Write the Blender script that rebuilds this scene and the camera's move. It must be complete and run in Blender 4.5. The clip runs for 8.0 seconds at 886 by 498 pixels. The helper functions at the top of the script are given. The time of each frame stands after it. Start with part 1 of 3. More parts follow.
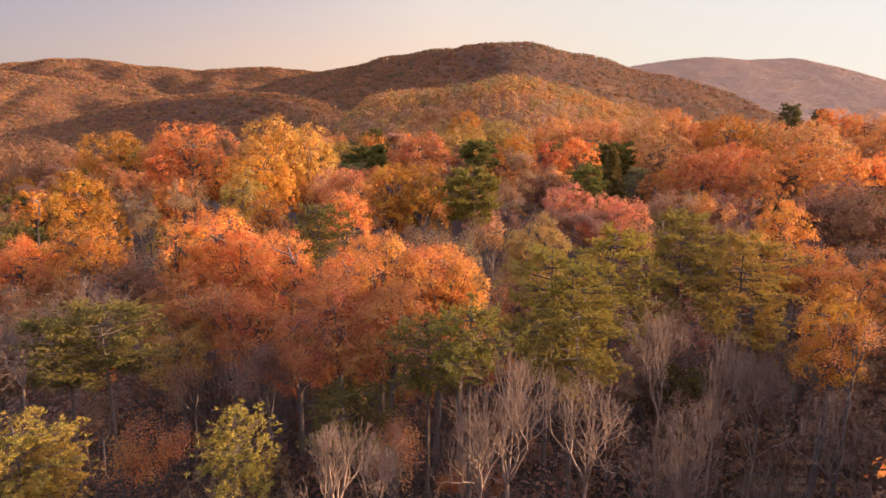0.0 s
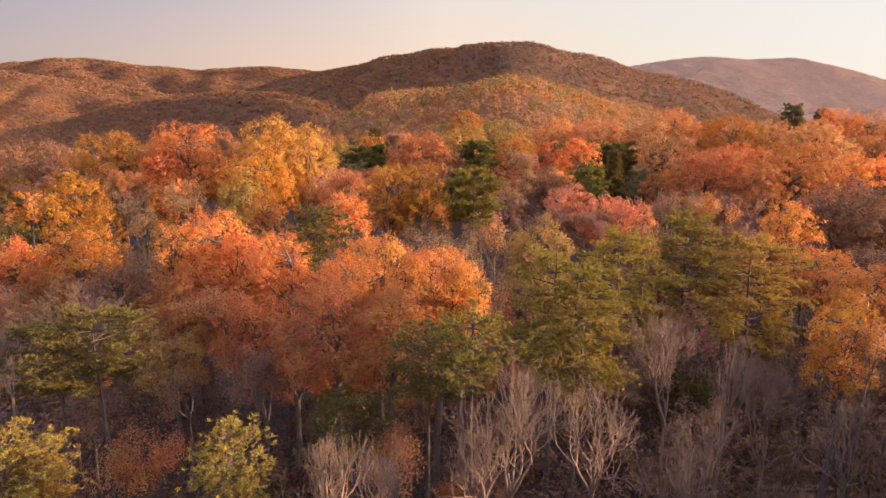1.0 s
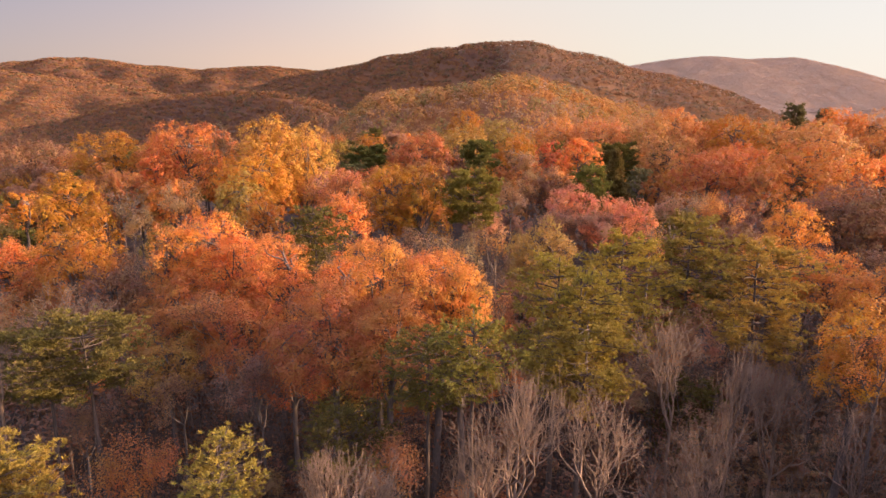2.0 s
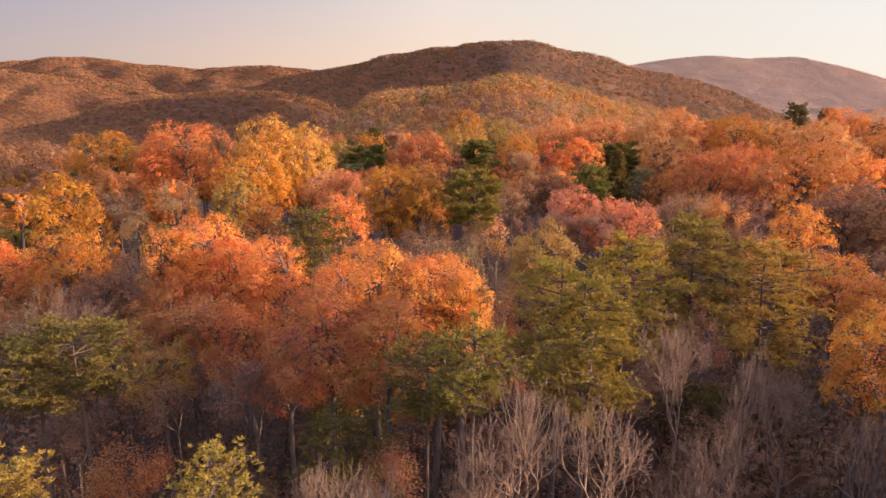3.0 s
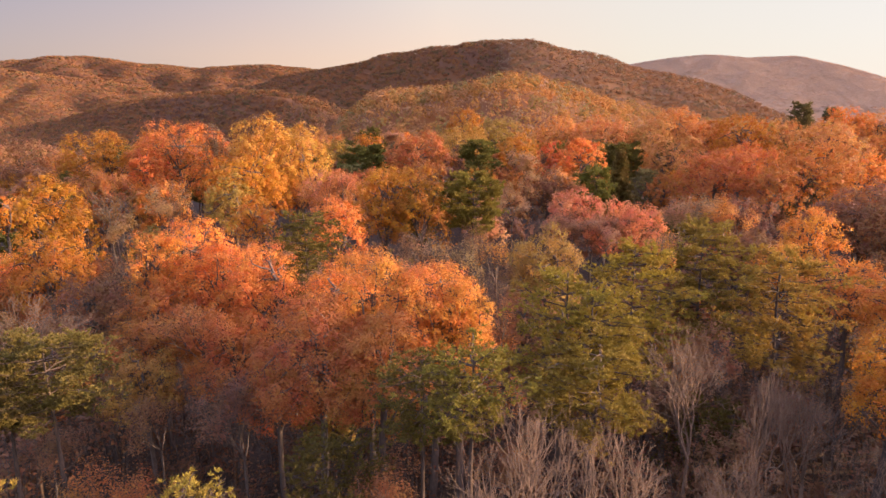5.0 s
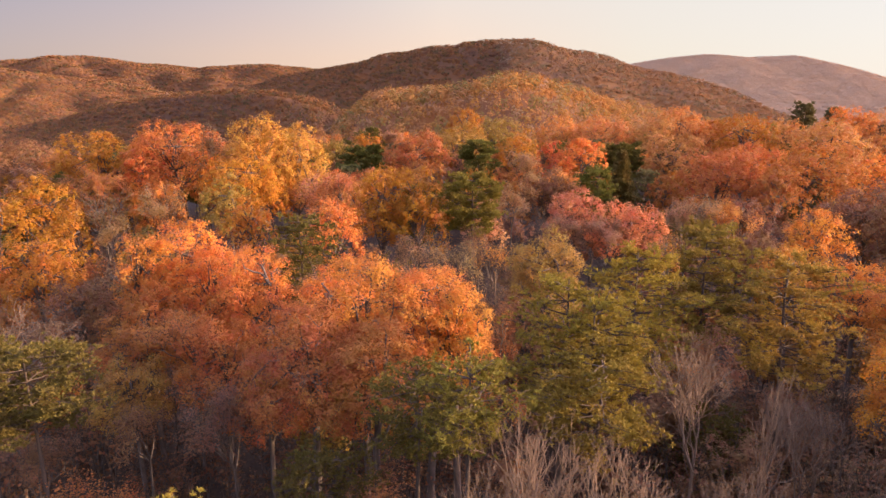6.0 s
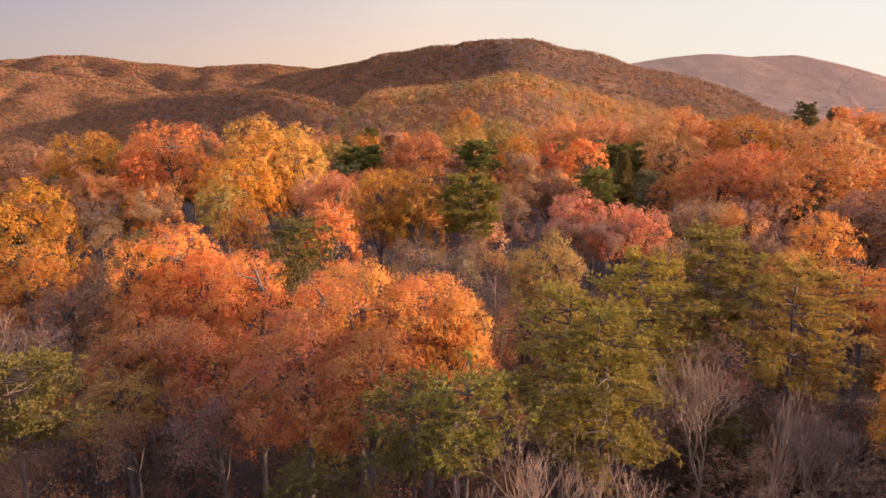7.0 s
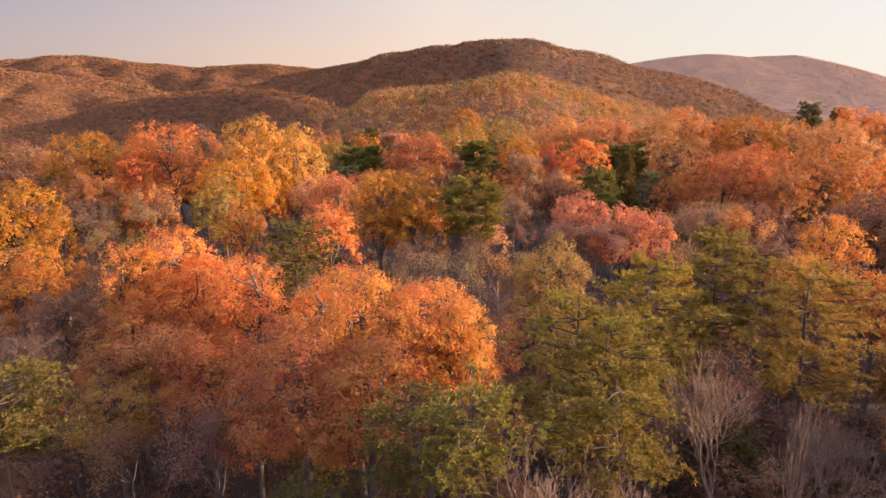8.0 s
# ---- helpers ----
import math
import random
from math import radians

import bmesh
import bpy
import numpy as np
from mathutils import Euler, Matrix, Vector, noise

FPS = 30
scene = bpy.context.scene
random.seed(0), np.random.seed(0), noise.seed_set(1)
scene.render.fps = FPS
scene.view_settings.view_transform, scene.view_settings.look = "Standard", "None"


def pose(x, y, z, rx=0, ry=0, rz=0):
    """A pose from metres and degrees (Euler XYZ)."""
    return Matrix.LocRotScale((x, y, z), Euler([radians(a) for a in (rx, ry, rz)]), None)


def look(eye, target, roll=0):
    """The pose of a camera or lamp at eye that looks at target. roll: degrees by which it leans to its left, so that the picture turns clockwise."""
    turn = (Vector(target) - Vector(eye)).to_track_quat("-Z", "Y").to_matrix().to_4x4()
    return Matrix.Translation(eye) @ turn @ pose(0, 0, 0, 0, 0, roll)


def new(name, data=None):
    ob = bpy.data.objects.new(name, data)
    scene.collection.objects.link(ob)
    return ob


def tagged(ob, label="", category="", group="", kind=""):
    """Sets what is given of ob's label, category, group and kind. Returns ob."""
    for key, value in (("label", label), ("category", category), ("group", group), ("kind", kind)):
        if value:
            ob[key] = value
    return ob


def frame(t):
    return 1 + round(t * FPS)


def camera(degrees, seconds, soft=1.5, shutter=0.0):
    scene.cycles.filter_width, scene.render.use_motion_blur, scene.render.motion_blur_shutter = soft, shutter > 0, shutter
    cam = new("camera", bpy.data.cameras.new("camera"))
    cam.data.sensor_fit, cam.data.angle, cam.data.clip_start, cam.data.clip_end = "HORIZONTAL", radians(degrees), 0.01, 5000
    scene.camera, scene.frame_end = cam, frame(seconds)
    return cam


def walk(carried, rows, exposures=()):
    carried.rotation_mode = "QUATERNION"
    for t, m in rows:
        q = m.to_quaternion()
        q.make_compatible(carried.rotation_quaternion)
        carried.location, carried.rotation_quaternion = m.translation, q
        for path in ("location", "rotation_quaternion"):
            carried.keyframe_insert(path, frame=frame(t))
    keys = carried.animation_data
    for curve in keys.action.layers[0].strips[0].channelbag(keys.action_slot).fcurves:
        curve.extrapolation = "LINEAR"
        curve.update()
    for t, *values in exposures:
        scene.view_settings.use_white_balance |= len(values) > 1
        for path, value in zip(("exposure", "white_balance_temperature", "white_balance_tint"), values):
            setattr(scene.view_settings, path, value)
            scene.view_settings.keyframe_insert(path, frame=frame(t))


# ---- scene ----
cam = camera(72.0, 8.0, soft=1.5)
PATH = [
    (0.0, 0.0, 0.0, 27.0, 77.5, 0.0, 0.0),
    (0.5, -0.022, 0.448, 27.012, 77.486, 0.0, 0.0),
    (1.0, -0.04, 0.867, 27.02, 77.468, 0.0, 0.0),
    (1.5, -0.041, 1.272, 27.032, 77.449, 0.0, 0.0),
    (3.0, -0.025, 2.544, 27.079, 77.382, 0.0, 0.0),
    (3.5, -0.011, 2.989, 27.106, 77.359, 0.0, 0.0),
    (4.0, 0.021, 3.462, 27.127, 77.336, 0.0, 0.0),
    (4.5, 0.056, 3.961, 27.139, 77.315, 0.0, 0.0),
    (6.0, 0.27, 5.511, 27.168, 77.265, 0.0, 0.0),
    (6.5, 0.355, 6.038, 27.202, 77.254, 0.0, 0.0),
    (7.0, 0.374, 6.554, 27.248, 77.248, 0.0, 0.0),
    (7.5, 0.331, 7.021, 27.29, 77.246, 0.0, 0.0),
    (8.0, 0.264, 7.5, 27.307, 77.25, 0.0, 0.0),
]
walk(cam, [(t, pose(x, y, z, rx, ry, rz)) for t, x, y, z, rx, ry, rz in PATH])

SUN_AZ, SUN_EL = 92.0, 13.0
GLOW_AZ = 104.0

# ---- light ----
world = bpy.data.worlds.new("world")
scene.world = world
world.use_nodes = True


def node(tree, kind, **values):
    n = tree.nodes.new(kind)
    for key, value in values.items():
        n.inputs[key.replace("_", " ")].default_value = value
    return n


def ramp(tree, stops):
    n = tree.nodes.new("ShaderNodeValToRGB")
    e = n.color_ramp.elements
    while len(e) < len(stops):
        e.new(0.5)
    for i, (p, c) in enumerate(stops):
        e[i].position, e[i].color = p, (*c, 1)
    return n


def build_sky():
    w = world.node_tree
    w.nodes.clear()
    sky = w.nodes.new("ShaderNodeTexSky")
    sky.sky_type, sky.sun_disc = "NISHITA", False
    sky.sun_elevation, sky.sun_rotation = radians(SUN_EL), radians(SUN_AZ)
    sky.air_density, sky.dust_density, sky.ozone_density = 1.0, 1.5, 1.0
    gain = w.nodes.new("ShaderNodeVectorMath")
    gain.operation = "MULTIPLY"
    gain.inputs[1].default_value = (1.25, 0.96, 1.02)
    w.links.new(sky.outputs[0], gain.inputs[0])
    # the evening haze: brighter towards the sun, denser near the horizon
    co = w.nodes.new("ShaderNodeTexCoord")
    dot = w.nodes.new("ShaderNodeVectorMath")
    dot.operation = "DOT_PRODUCT"
    dot.inputs[1].default_value = (math.sin(radians(GLOW_AZ)), math.cos(radians(GLOW_AZ)), 0)
    w.links.new(co.outputs["Generated"], dot.inputs[0])
    rng = node(w, "ShaderNodeMapRange", From_Min=-1.0, From_Max=1.0)
    w.links.new(dot.outputs["Value"], rng.inputs["Value"])
    low = ramp(w, [(0.0, (0.30, 0.25, 0.26)), (0.117, (0.32, 0.25, 0.25)), (0.25, (0.56, 0.40, 0.32)), (0.38, (0.70, 0.52, 0.40)), (0.53, (0.63, 0.57, 0.49)), (0.69, (0.61, 0.585, 0.545)), (1.0, (0.95, 0.86, 0.74))])
    high = ramp(w, [(0.0, (0.22, 0.21, 0.27)), (0.117, (0.235, 0.22, 0.285)), (0.25, (0.40, 0.355, 0.375)), (0.38, (0.60, 0.54, 0.49)), (0.53, (0.62, 0.575, 0.525)), (0.69, (0.61, 0.59, 0.56)), (1.0, (0.95, 0.88, 0.78))])
    w.links.new(rng.outputs[0], low.inputs[0])
    w.links.new(rng.outputs[0], high.inputs[0])
    sep = w.nodes.new("ShaderNodeSeparateXYZ")
    w.links.new(co.outputs["Generated"], sep.inputs[0])
    up = node(w, "ShaderNodeMapRange", From_Min=0.08, From_Max=0.20)
    w.links.new(sep.outputs["Z"], up.inputs["Value"])
    haze = w.nodes.new("ShaderNodeMix")
    haze.data_type = "RGBA"
    w.links.new(up.outputs[0], haze.inputs[0])
    w.links.new(low.outputs[0], haze.inputs[6])
    w.links.new(high.outputs[0], haze.inputs[7])
    thin = node(w, "ShaderNodeMapRange", From_Min=0.21, From_Max=0.6, To_Min=0.03, To_Max=0.8)
    w.links.new(sep.outputs["Z"], thin.inputs["Value"])
    both = w.nodes.new("ShaderNodeMix")
    both.data_type = "RGBA"
    w.links.new(thin.outputs[0], both.inputs[0])
    w.links.new(haze.outputs[2], both.inputs[6])
    w.links.new(gain.outputs[0], both.inputs[7])
    bg = node(w, "ShaderNodeBackground", Strength=SKY)
    w.links.new(both.outputs[2], bg.inputs[0])
    out = w.nodes.new("ShaderNodeOutputWorld")
    w.links.new(bg.outputs[0], out.inputs[0])


SKY, SUN, EXPOSURE = 0.455, 4.9, 1.47
build_sky()
scene.view_settings.exposure = EXPOSURE
sun = new("sun", bpy.data.lights.new("sun", "SUN"))
sun.data.energy, sun.data.angle, sun.data.color = SUN, radians(0.6), (1.0, 0.69, 0.44)
sun.matrix_world = look((0, 0, 0), (-math.sin(radians(SUN_AZ)), -math.cos(radians(SUN_AZ)), -math.tan(radians(SUN_EL))))


# ---- materials ----
def blank(name):
    m = bpy.data.materials.new(name)
    m.use_nodes = True
    m.node_tree.nodes.clear()
    return m, m.node_tree


def leaf_material(name, spread, gloss, shine, thin, grain):
    """Leaves: the tree's own colour, varied leaf by leaf and clump by clump, that let light through."""
    m, t = blank(name)
    info = t.nodes.new("ShaderNodeObjectInfo")
    geo = t.nodes.new("ShaderNodeNewGeometry")
    co = t.nodes.new("ShaderNodeTexCoord")
    clump = node(t, "ShaderNodeTexNoise", Scale=grain, Detail=2.0)
    t.links.new(co.outputs["Object"], clump.inputs["Vector"])
    hue = t.nodes.new("ShaderNodeHueSaturation")
    t.links.new(info.outputs["Color"], hue.inputs["Color"])
    h = node(t, "ShaderNodeMapRange", From_Min=0.3, From_Max=0.7, To_Min=0.5 - 0.016 * spread, To_Max=0.5 + 0.02 * spread)
    t.links.new(clump.outputs[0], h.inputs["Value"])
    t.links.new(h.outputs[0], hue.inputs["Hue"])
    v = node(t, "ShaderNodeMapRange", To_Min=1 - 0.17 * spread, To_Max=1 + 0.17 * spread)
    t.links.new(geo.outputs["Random Per Island"], v.inputs["Value"])
    t.links.new(v.outputs[0], hue.inputs["Value"])
    tone = t.nodes.new("ShaderNodeMix")
    tone.data_type = "RGBA"
    tone.blend_type = "MULTIPLY"
    tone.inputs[0].default_value = 0.35
    dark = ramp(t, [(0.3, (0.45, 0.42, 0.42)), (0.62, (1.0, 1.0, 1.0))])
    fine = node(t, "ShaderNodeTexNoise", Scale=grain * 3.7, Detail=1.0)
    t.links.new(co.outputs["Object"], fine.inputs["Vector"])
    t.links.new(fine.outputs[0], dark.inputs[0])
    t.links.new(hue.outputs[0], tone.inputs[6])
    t.links.new(dark.outputs[0], tone.inputs[7])
    top = node(t, "ShaderNodeBsdfPrincipled", Roughness=gloss)
    top.inputs["Specular IOR Level"].default_value = shine
    t.links.new(tone.outputs[2], top.inputs["Base Color"])
    glow = t.nodes.new("ShaderNodeBsdfTranslucent")
    t.links.new(tone.outputs[2], glow.inputs[0])
    mix = t.nodes.new("ShaderNodeMixShader")
    mix.inputs[0].default_value = thin
    out = t.nodes.new("ShaderNodeOutputMaterial")
    t.links.new(top.outputs[0], mix.inputs[1])
    t.links.new(glow.outputs[0], mix.inputs[2])
    t.links.new(mix.outputs[0], out.inputs[0])
    return m


def bark_material(name, pale, deep, scale):
    m, t = blank(name)
    co = t.nodes.new("ShaderNodeTexCoord")
    stretch = t.nodes.new("ShaderNodeMapping")
    stretch.inputs["Scale"].default_value = (1, 1, 0.25)
    t.links.new(co.outputs["Object"], stretch.inputs["Vector"])
    n = node(t, "ShaderNodeTexNoise", Scale=scale, Detail=6.0, Roughness=0.65)
    t.links.new(stretch.outputs[0], n.inputs["Vector"])
    big = node(t, "ShaderNodeTexNoise", Scale=0.6, Detail=2.0)
    t.links.new(co.outputs["Object"], big.inputs["Vector"])
    add = t.nodes.new("ShaderNodeMath")
    add.operation = "ADD"
    t.links.new(n.outputs[0], add.inputs[0])
    t.links.new(big.outputs[0], add.inputs[1])
    r = ramp(t, [(0.4, deep), (0.62, pale)])
    half = node(t, "ShaderNodeMapRange", From_Max=2.0)
    t.links.new(add.outputs[0], half.inputs["Value"])
    t.links.new(half.outputs[0], r.inputs[0])
    bump = node(t, "ShaderNodeBump", Strength=0.6, Distance=0.02)
    t.links.new(n.outputs[0], bump.inputs["Height"])
    s = node(t, "ShaderNodeBsdfPrincipled", Roughness=0.9)
    t.links.new(r.outputs[0], s.inputs["Base Color"])
    t.links.new(bump.outputs[0], s.inputs["Normal"])
    out = t.nodes.new("ShaderNodeOutputMaterial")
    t.links.new(s.outputs[0], out.inputs[0])
    return m


def litter_material(name):
    """The forest floor: fallen leaves on soil."""
    m, t = blank(name)
    co = t.nodes.new("ShaderNodeTexCoord")
    cell = node(t, "ShaderNodeTexVoronoi", Scale=5.0)
    patch = node(t, "ShaderNodeTexNoise", Scale=0.12, Detail=5.0)
    wide = node(t, "ShaderNodeTexNoise", Scale=0.011, Detail=4.0)
    for n in (cell, patch, wide):
        t.links.new(co.outputs["Object"], n.inputs["Vector"])
    sep = t.nodes.new("ShaderNodeSeparateColor")
    t.links.new(cell.outputs["Color"], sep.inputs[0])
    leaves = ramp(t, [(0.0, (0.04, 0.023, 0.015)), (0.5, (0.075, 0.038, 0.02)), (0.85, (0.115, 0.058, 0.027)), (1.0, (0.17, 0.082, 0.034))])
    t.links.new(sep.outputs[0], leaves.inputs[0])
    soil = ramp(t, [(0.35, (0.024, 0.016, 0.012)), (0.65, (0.06, 0.036, 0.024))])
    t.links.new(patch.outputs[0], soil.inputs[0])
    mix = t.nodes.new("ShaderNodeMix")
    mix.data_type = "RGBA"
    part_ = ramp(t, [(0.35, (0.25, 0.25, 0.25)), (0.65, (0.8, 0.8, 0.8))])
    t.links.new(wide.outputs[0], part_.inputs[0])
    t.links.new(part_.outputs[0], mix.inputs[0])
    t.links.new(soil.outputs[0], mix.inputs[6])
    t.links.new(leaves.outputs[0], mix.inputs[7])
    bump = node(t, "ShaderNodeBump", Strength=0.7, Distance=0.05)
    t.links.new(cell.outputs["Distance"], bump.inputs["Height"])
    s = node(t, "ShaderNodeBsdfPrincipled", Roughness=0.95)
    t.links.new(mix.outputs[2], s.inputs["Base Color"])
    t.links.new(bump.outputs[0], s.inputs["Normal"])
    out = t.nodes.new("ShaderNodeOutputMaterial")
    t.links.new(s.outputs[0], out.inputs[0])
    return m


def woods_material(name, stops, scale):
    """Far woods: crowns of many colours, each crown one tint, in drifts of alike trees."""
    m, t = blank(name)
    geo = t.nodes.new("ShaderNodeNewGeometry")
    co = t.nodes.new("ShaderNodeTexCoord")
    drift = node(t, "ShaderNodeTexNoise", Scale=scale, Detail=3.0)
    t.links.new(co.outputs["Object"], drift.inputs["Vector"])
    at = t.nodes.new("ShaderNodeAttribute")
    at.attribute_name = "tint"
    a = t.nodes.new("ShaderNodeMath")
    a.operation = "MULTIPLY_ADD"
    a.inputs[1].default_value = 0.6
    t.links.new(at.outputs["Fac"], a.inputs[0])
    d = node(t, "ShaderNodeMapRange", From_Min=0.3, From_Max=0.7, To_Max=0.42)
    t.links.new(drift.outputs[0], d.inputs["Value"])
    t.links.new(d.outputs[0], a.inputs[2])
    r = ramp(t, stops)
    t.links.new(a.outputs[0], r.inputs[0])
    hue = t.nodes.new("ShaderNodeHueSaturation")
    v = node(t, "ShaderNodeMapRange", To_Min=0.9, To_Max=1.1)
    t.links.new(geo.outputs["Random Per Island"], v.inputs["Value"])
    t.links.new(v.outputs[0], hue.inputs["Value"])
    t.links.new(r.outputs[0], hue.inputs["Color"])
    s = node(t, "ShaderNodeBsdfDiffuse", Roughness=0.8)
    t.links.new(hue.outputs[0], s.inputs[0])
    g = t.nodes.new("ShaderNodeBsdfTranslucent")
    t.links.new(hue.outputs[0], g.inputs[0])
    mix = t.nodes.new("ShaderNodeMixShader")
    mix.inputs[0].default_value = 0.3
    out = t.nodes.new("ShaderNodeOutputMaterial")
    t.links.new(s.outputs[0], mix.inputs[1])
    t.links.new(g.outputs[0], mix.inputs[2])
    t.links.new(mix.outputs[0], out.inputs[0])
    return m


LEAF = leaf_material("autumn_leaves", 1.0, 0.6, 0.2, 0.42, 0.9)
NEEDLE = leaf_material("pine_needles", 0.7, 0.6, 0.1, 0.25, 0.8)
BARK = bark_material("grey_bark", (0.15, 0.105, 0.085), (0.06, 0.042, 0.035), 14)
PALE = bark_material("pale_bark", (0.25, 0.155, 0.102), (0.11, 0.068, 0.046), 11)
PINE_BARK = bark_material("pine_bark", (0.115, 0.072, 0.05), (0.05, 0.033, 0.025), 9)
LITTER = litter_material("leaf_litter")
WOODS = woods_material("autumn_woods", [(0.05, (0.175, 0.096, 0.07)), (0.25, (0.215, 0.108, 0.067)), (0.42, (0.285, 0.12, 0.055)), (0.55, (0.28, 0.138, 0.052)), (0.68, (0.125, 0.098, 0.05)), (0.8, (0.21, 0.114, 0.074)), (0.95, (0.26, 0.138, 0.09))], 0.012)
# golden and tan trees, with the spur's sunlight added to their colour
SPUR_WOODS = woods_material("sunlit_golden_woods", [(0.05, (0.34, 0.215, 0.145)), (0.3, (0.42, 0.21, 0.09)), (0.48, (0.46, 0.205, 0.07)), (0.6, (0.44, 0.235, 0.07)), (0.74, (0.24, 0.19, 0.075)), (0.9, (0.42, 0.26, 0.16))], 0.02)
# lighter copy of the hill woods: sunlight on the flank put into the colour
FLANK_WOODS = woods_material("sunlit_tan_woods", [(0.05, (0.24, 0.145, 0.105)), (0.3, (0.28, 0.148, 0.085)), (0.5, (0.32, 0.155, 0.075)), (0.7, (0.19, 0.135, 0.075)), (0.9, (0.31, 0.195, 0.135))], 0.02)
# the haze of distance is put into this pale base colour
FAR_WOODS = woods_material("haze_tinted_woods", [(0.1, (0.47, 0.335, 0.25)), (0.5, (0.50, 0.34, 0.25)), (0.9, (0.48, 0.345, 0.26))], 0.006)


# ---- ground ----
def smooth(a, b, v):
    s = np.clip((v - a) / (b - a), 0, 1)
    return s * s * (3 - 2 * s)


def wave(x, y, size, seed):
    """Smooth pseudo-random relief from a few crossed waves, about -1 to 1."""
    r = np.random.RandomState(seed)
    s = 0
    for k in range(7):
        a, p, w = r.uniform(0, 6.283), r.uniform(0, 6.283), r.uniform(0.6, 1.9)
        s = s + np.sin((x * math.cos(a) + y * math.sin(a)) * w * 6.283 / size + p + 1.3 * np.sin((x * math.sin(a) - y * math.cos(a)) * 4.1 / size + p * 2)) / w
    return s / 4.0


def hill(x, y, crest, front, back, sharp):
    """A ridge with the crest given as x, height and y; also how far ahead of the crest each place lies."""
    cx = [c[0] for c in crest]
    soft = lambda k: sum(np.interp(x + s, cx, [c[k] for c in crest]) for s in (-16, 0, 16)) / 3
    d = y - soft(2)
    return soft(1) * np.exp(-np.abs(d / np.where(d < 0, front, back)) ** sharp), -d / front


VALLEY = -24.0
# crests of the hills: x, height over the valley floor, y
MAIN = [(-865, 8, 1550), (-615, 59, 1500), (-467, 89, 1430), (-347, 114, 1367), (-264, 128, 1320), (-180, 131, 1232), (-83, 142, 1115), (-22, 144, 1027), (52, 137, 895), (94, 138, 859), (133, 133, 854), (164, 125, 859), (204, 117, 865), (245, 106, 871), (295, 96, 878), (346, 81, 885), (408, 55, 894), (453, 39, 900), (613, 6, 900)]
DARK = [(-1800, 0, 1500), (-1289, -10, 1420), (-960, 16, 1300), (-834, 24, 1230), (-664, 38, 1121), (-546, 61, 1036), (-398, 71, 915), (-274, 74, 794), (-171, 68, 673), (-120, 56, 600), (-72, 40, 560), (-32, 26, 550), (8, 14, 540), (78, 0, 540)]
SPUR = [(-150, 0, 540), (-90, 18, 505), (-62, 53, 480), (-35, 58, 468), (6, 58, 449), (30, 63, 438), (45, 71, 430), (64, 66, 456), (96, 60, 495), (146, 50, 548), (205, 37, 600), (315, 8, 620)]
LEFT = [(-1951, 80, 1400), (-1351, 143, 1400), (-979, 131, 1400), (-905, 128, 1400), (-818, 118, 1400), (-732, 106, 1400), (-658, 93, 1400), (-584, 80, 1400), (-461, 45, 1400), (-261, 5, 1400)]
FAR = [(-3000, 90, 1900), (-2011, 145, 1900), (-1497, 170, 1900), (-1325, 185, 1900), (-1223, 193, 1900), (-1103, 206, 1900), (-986, 193, 1900), (-903, 185, 1900), (-819, 180, 1900), (-718, 168, 1900), (-650, 176, 1900), (-514, 181, 1900), (-396, 170, 1900), (-143, 129, 1900), (400, 60, 1900)]
RIGHT = [(100, 90, 2500), (372, 158, 2500), (593, 201, 2500), (703, 223, 2500), (879, 250, 2500), (1011, 263, 2500), (1146, 250, 2500), (1345, 257, 2500), (1483, 223, 2500), (1599, 186, 2500), (1760, 132, 2500), (2184, 49, 2500), (3600, 60, 2500)]


def height(x, y):
    """The lie of the land: a wooded rise under the camera, a valley behind it, then the hills."""
    x, y = np.asarray(x, float), np.asarray(y, float)
    rise = 9.0 * smooth(20, 150, y) - 6.0 * smooth(-20, -110, x) * smooth(50, 120, y) + 2.0 * smooth(20, 90, x) * smooth(60, 140, y) + 0.7 * wave(x, y, 45, 3)
    edge = 175 + 0.12 * x + 8 * wave(x, y * 0, 90, 8)
    near = rise + (VALLEY - rise) * smooth(edge, edge + 210, y)
    gully = wave(x, y, 170, 5)
    hills = np.zeros_like(near)
    for crest, front, back, rough, sharp in ((MAIN, 240, 300, 15.0, 2), (DARK, 85, 130, 3.0, 1.3), (SPUR, 130, 200, 6.0, 2), (LEFT, 280, 260, 20.0, 2), (FAR, 330, 400, 24.0, 2), (RIGHT, 600, 700, 5.0, 2)):
        h, ahead = hill(x, y, crest, front, back, sharp)
        h = h * (1.015 if crest is MAIN else 1) + rough * gully * np.clip(h / 60, 0, 1) * np.clip(ahead * 1.6 + 0.15, 0.1, 1)
        hills = np.maximum(hills, h)
    return near + hills * smooth(260, 420, y)


def make_mesh(name, verts, faces, material, tint=None):
    """A mesh from arrays; all faces have the same number of corners."""
    me = bpy.data.meshes.new(name)
    faces = np.asarray(faces, np.int32)
    k = faces.shape[1]
    me.vertices.add(len(verts))
    me.vertices.foreach_set("co", np.asarray(verts, np.float32).ravel())
    me.loops.add(faces.size)
    me.loops.foreach_set("vertex_index", faces.ravel())
    me.polygons.add(len(faces))
    me.polygons.foreach_set("loop_start", np.arange(len(faces), dtype=np.int32) * k)
    me.update(calc_edges=True)
    me.materials.append(material)
    if tint is not None:
        a = me.attributes.new("tint", "FLOAT", "POINT")
        a.data.foreach_set("value", np.asarray(tint, np.float32))
    return me


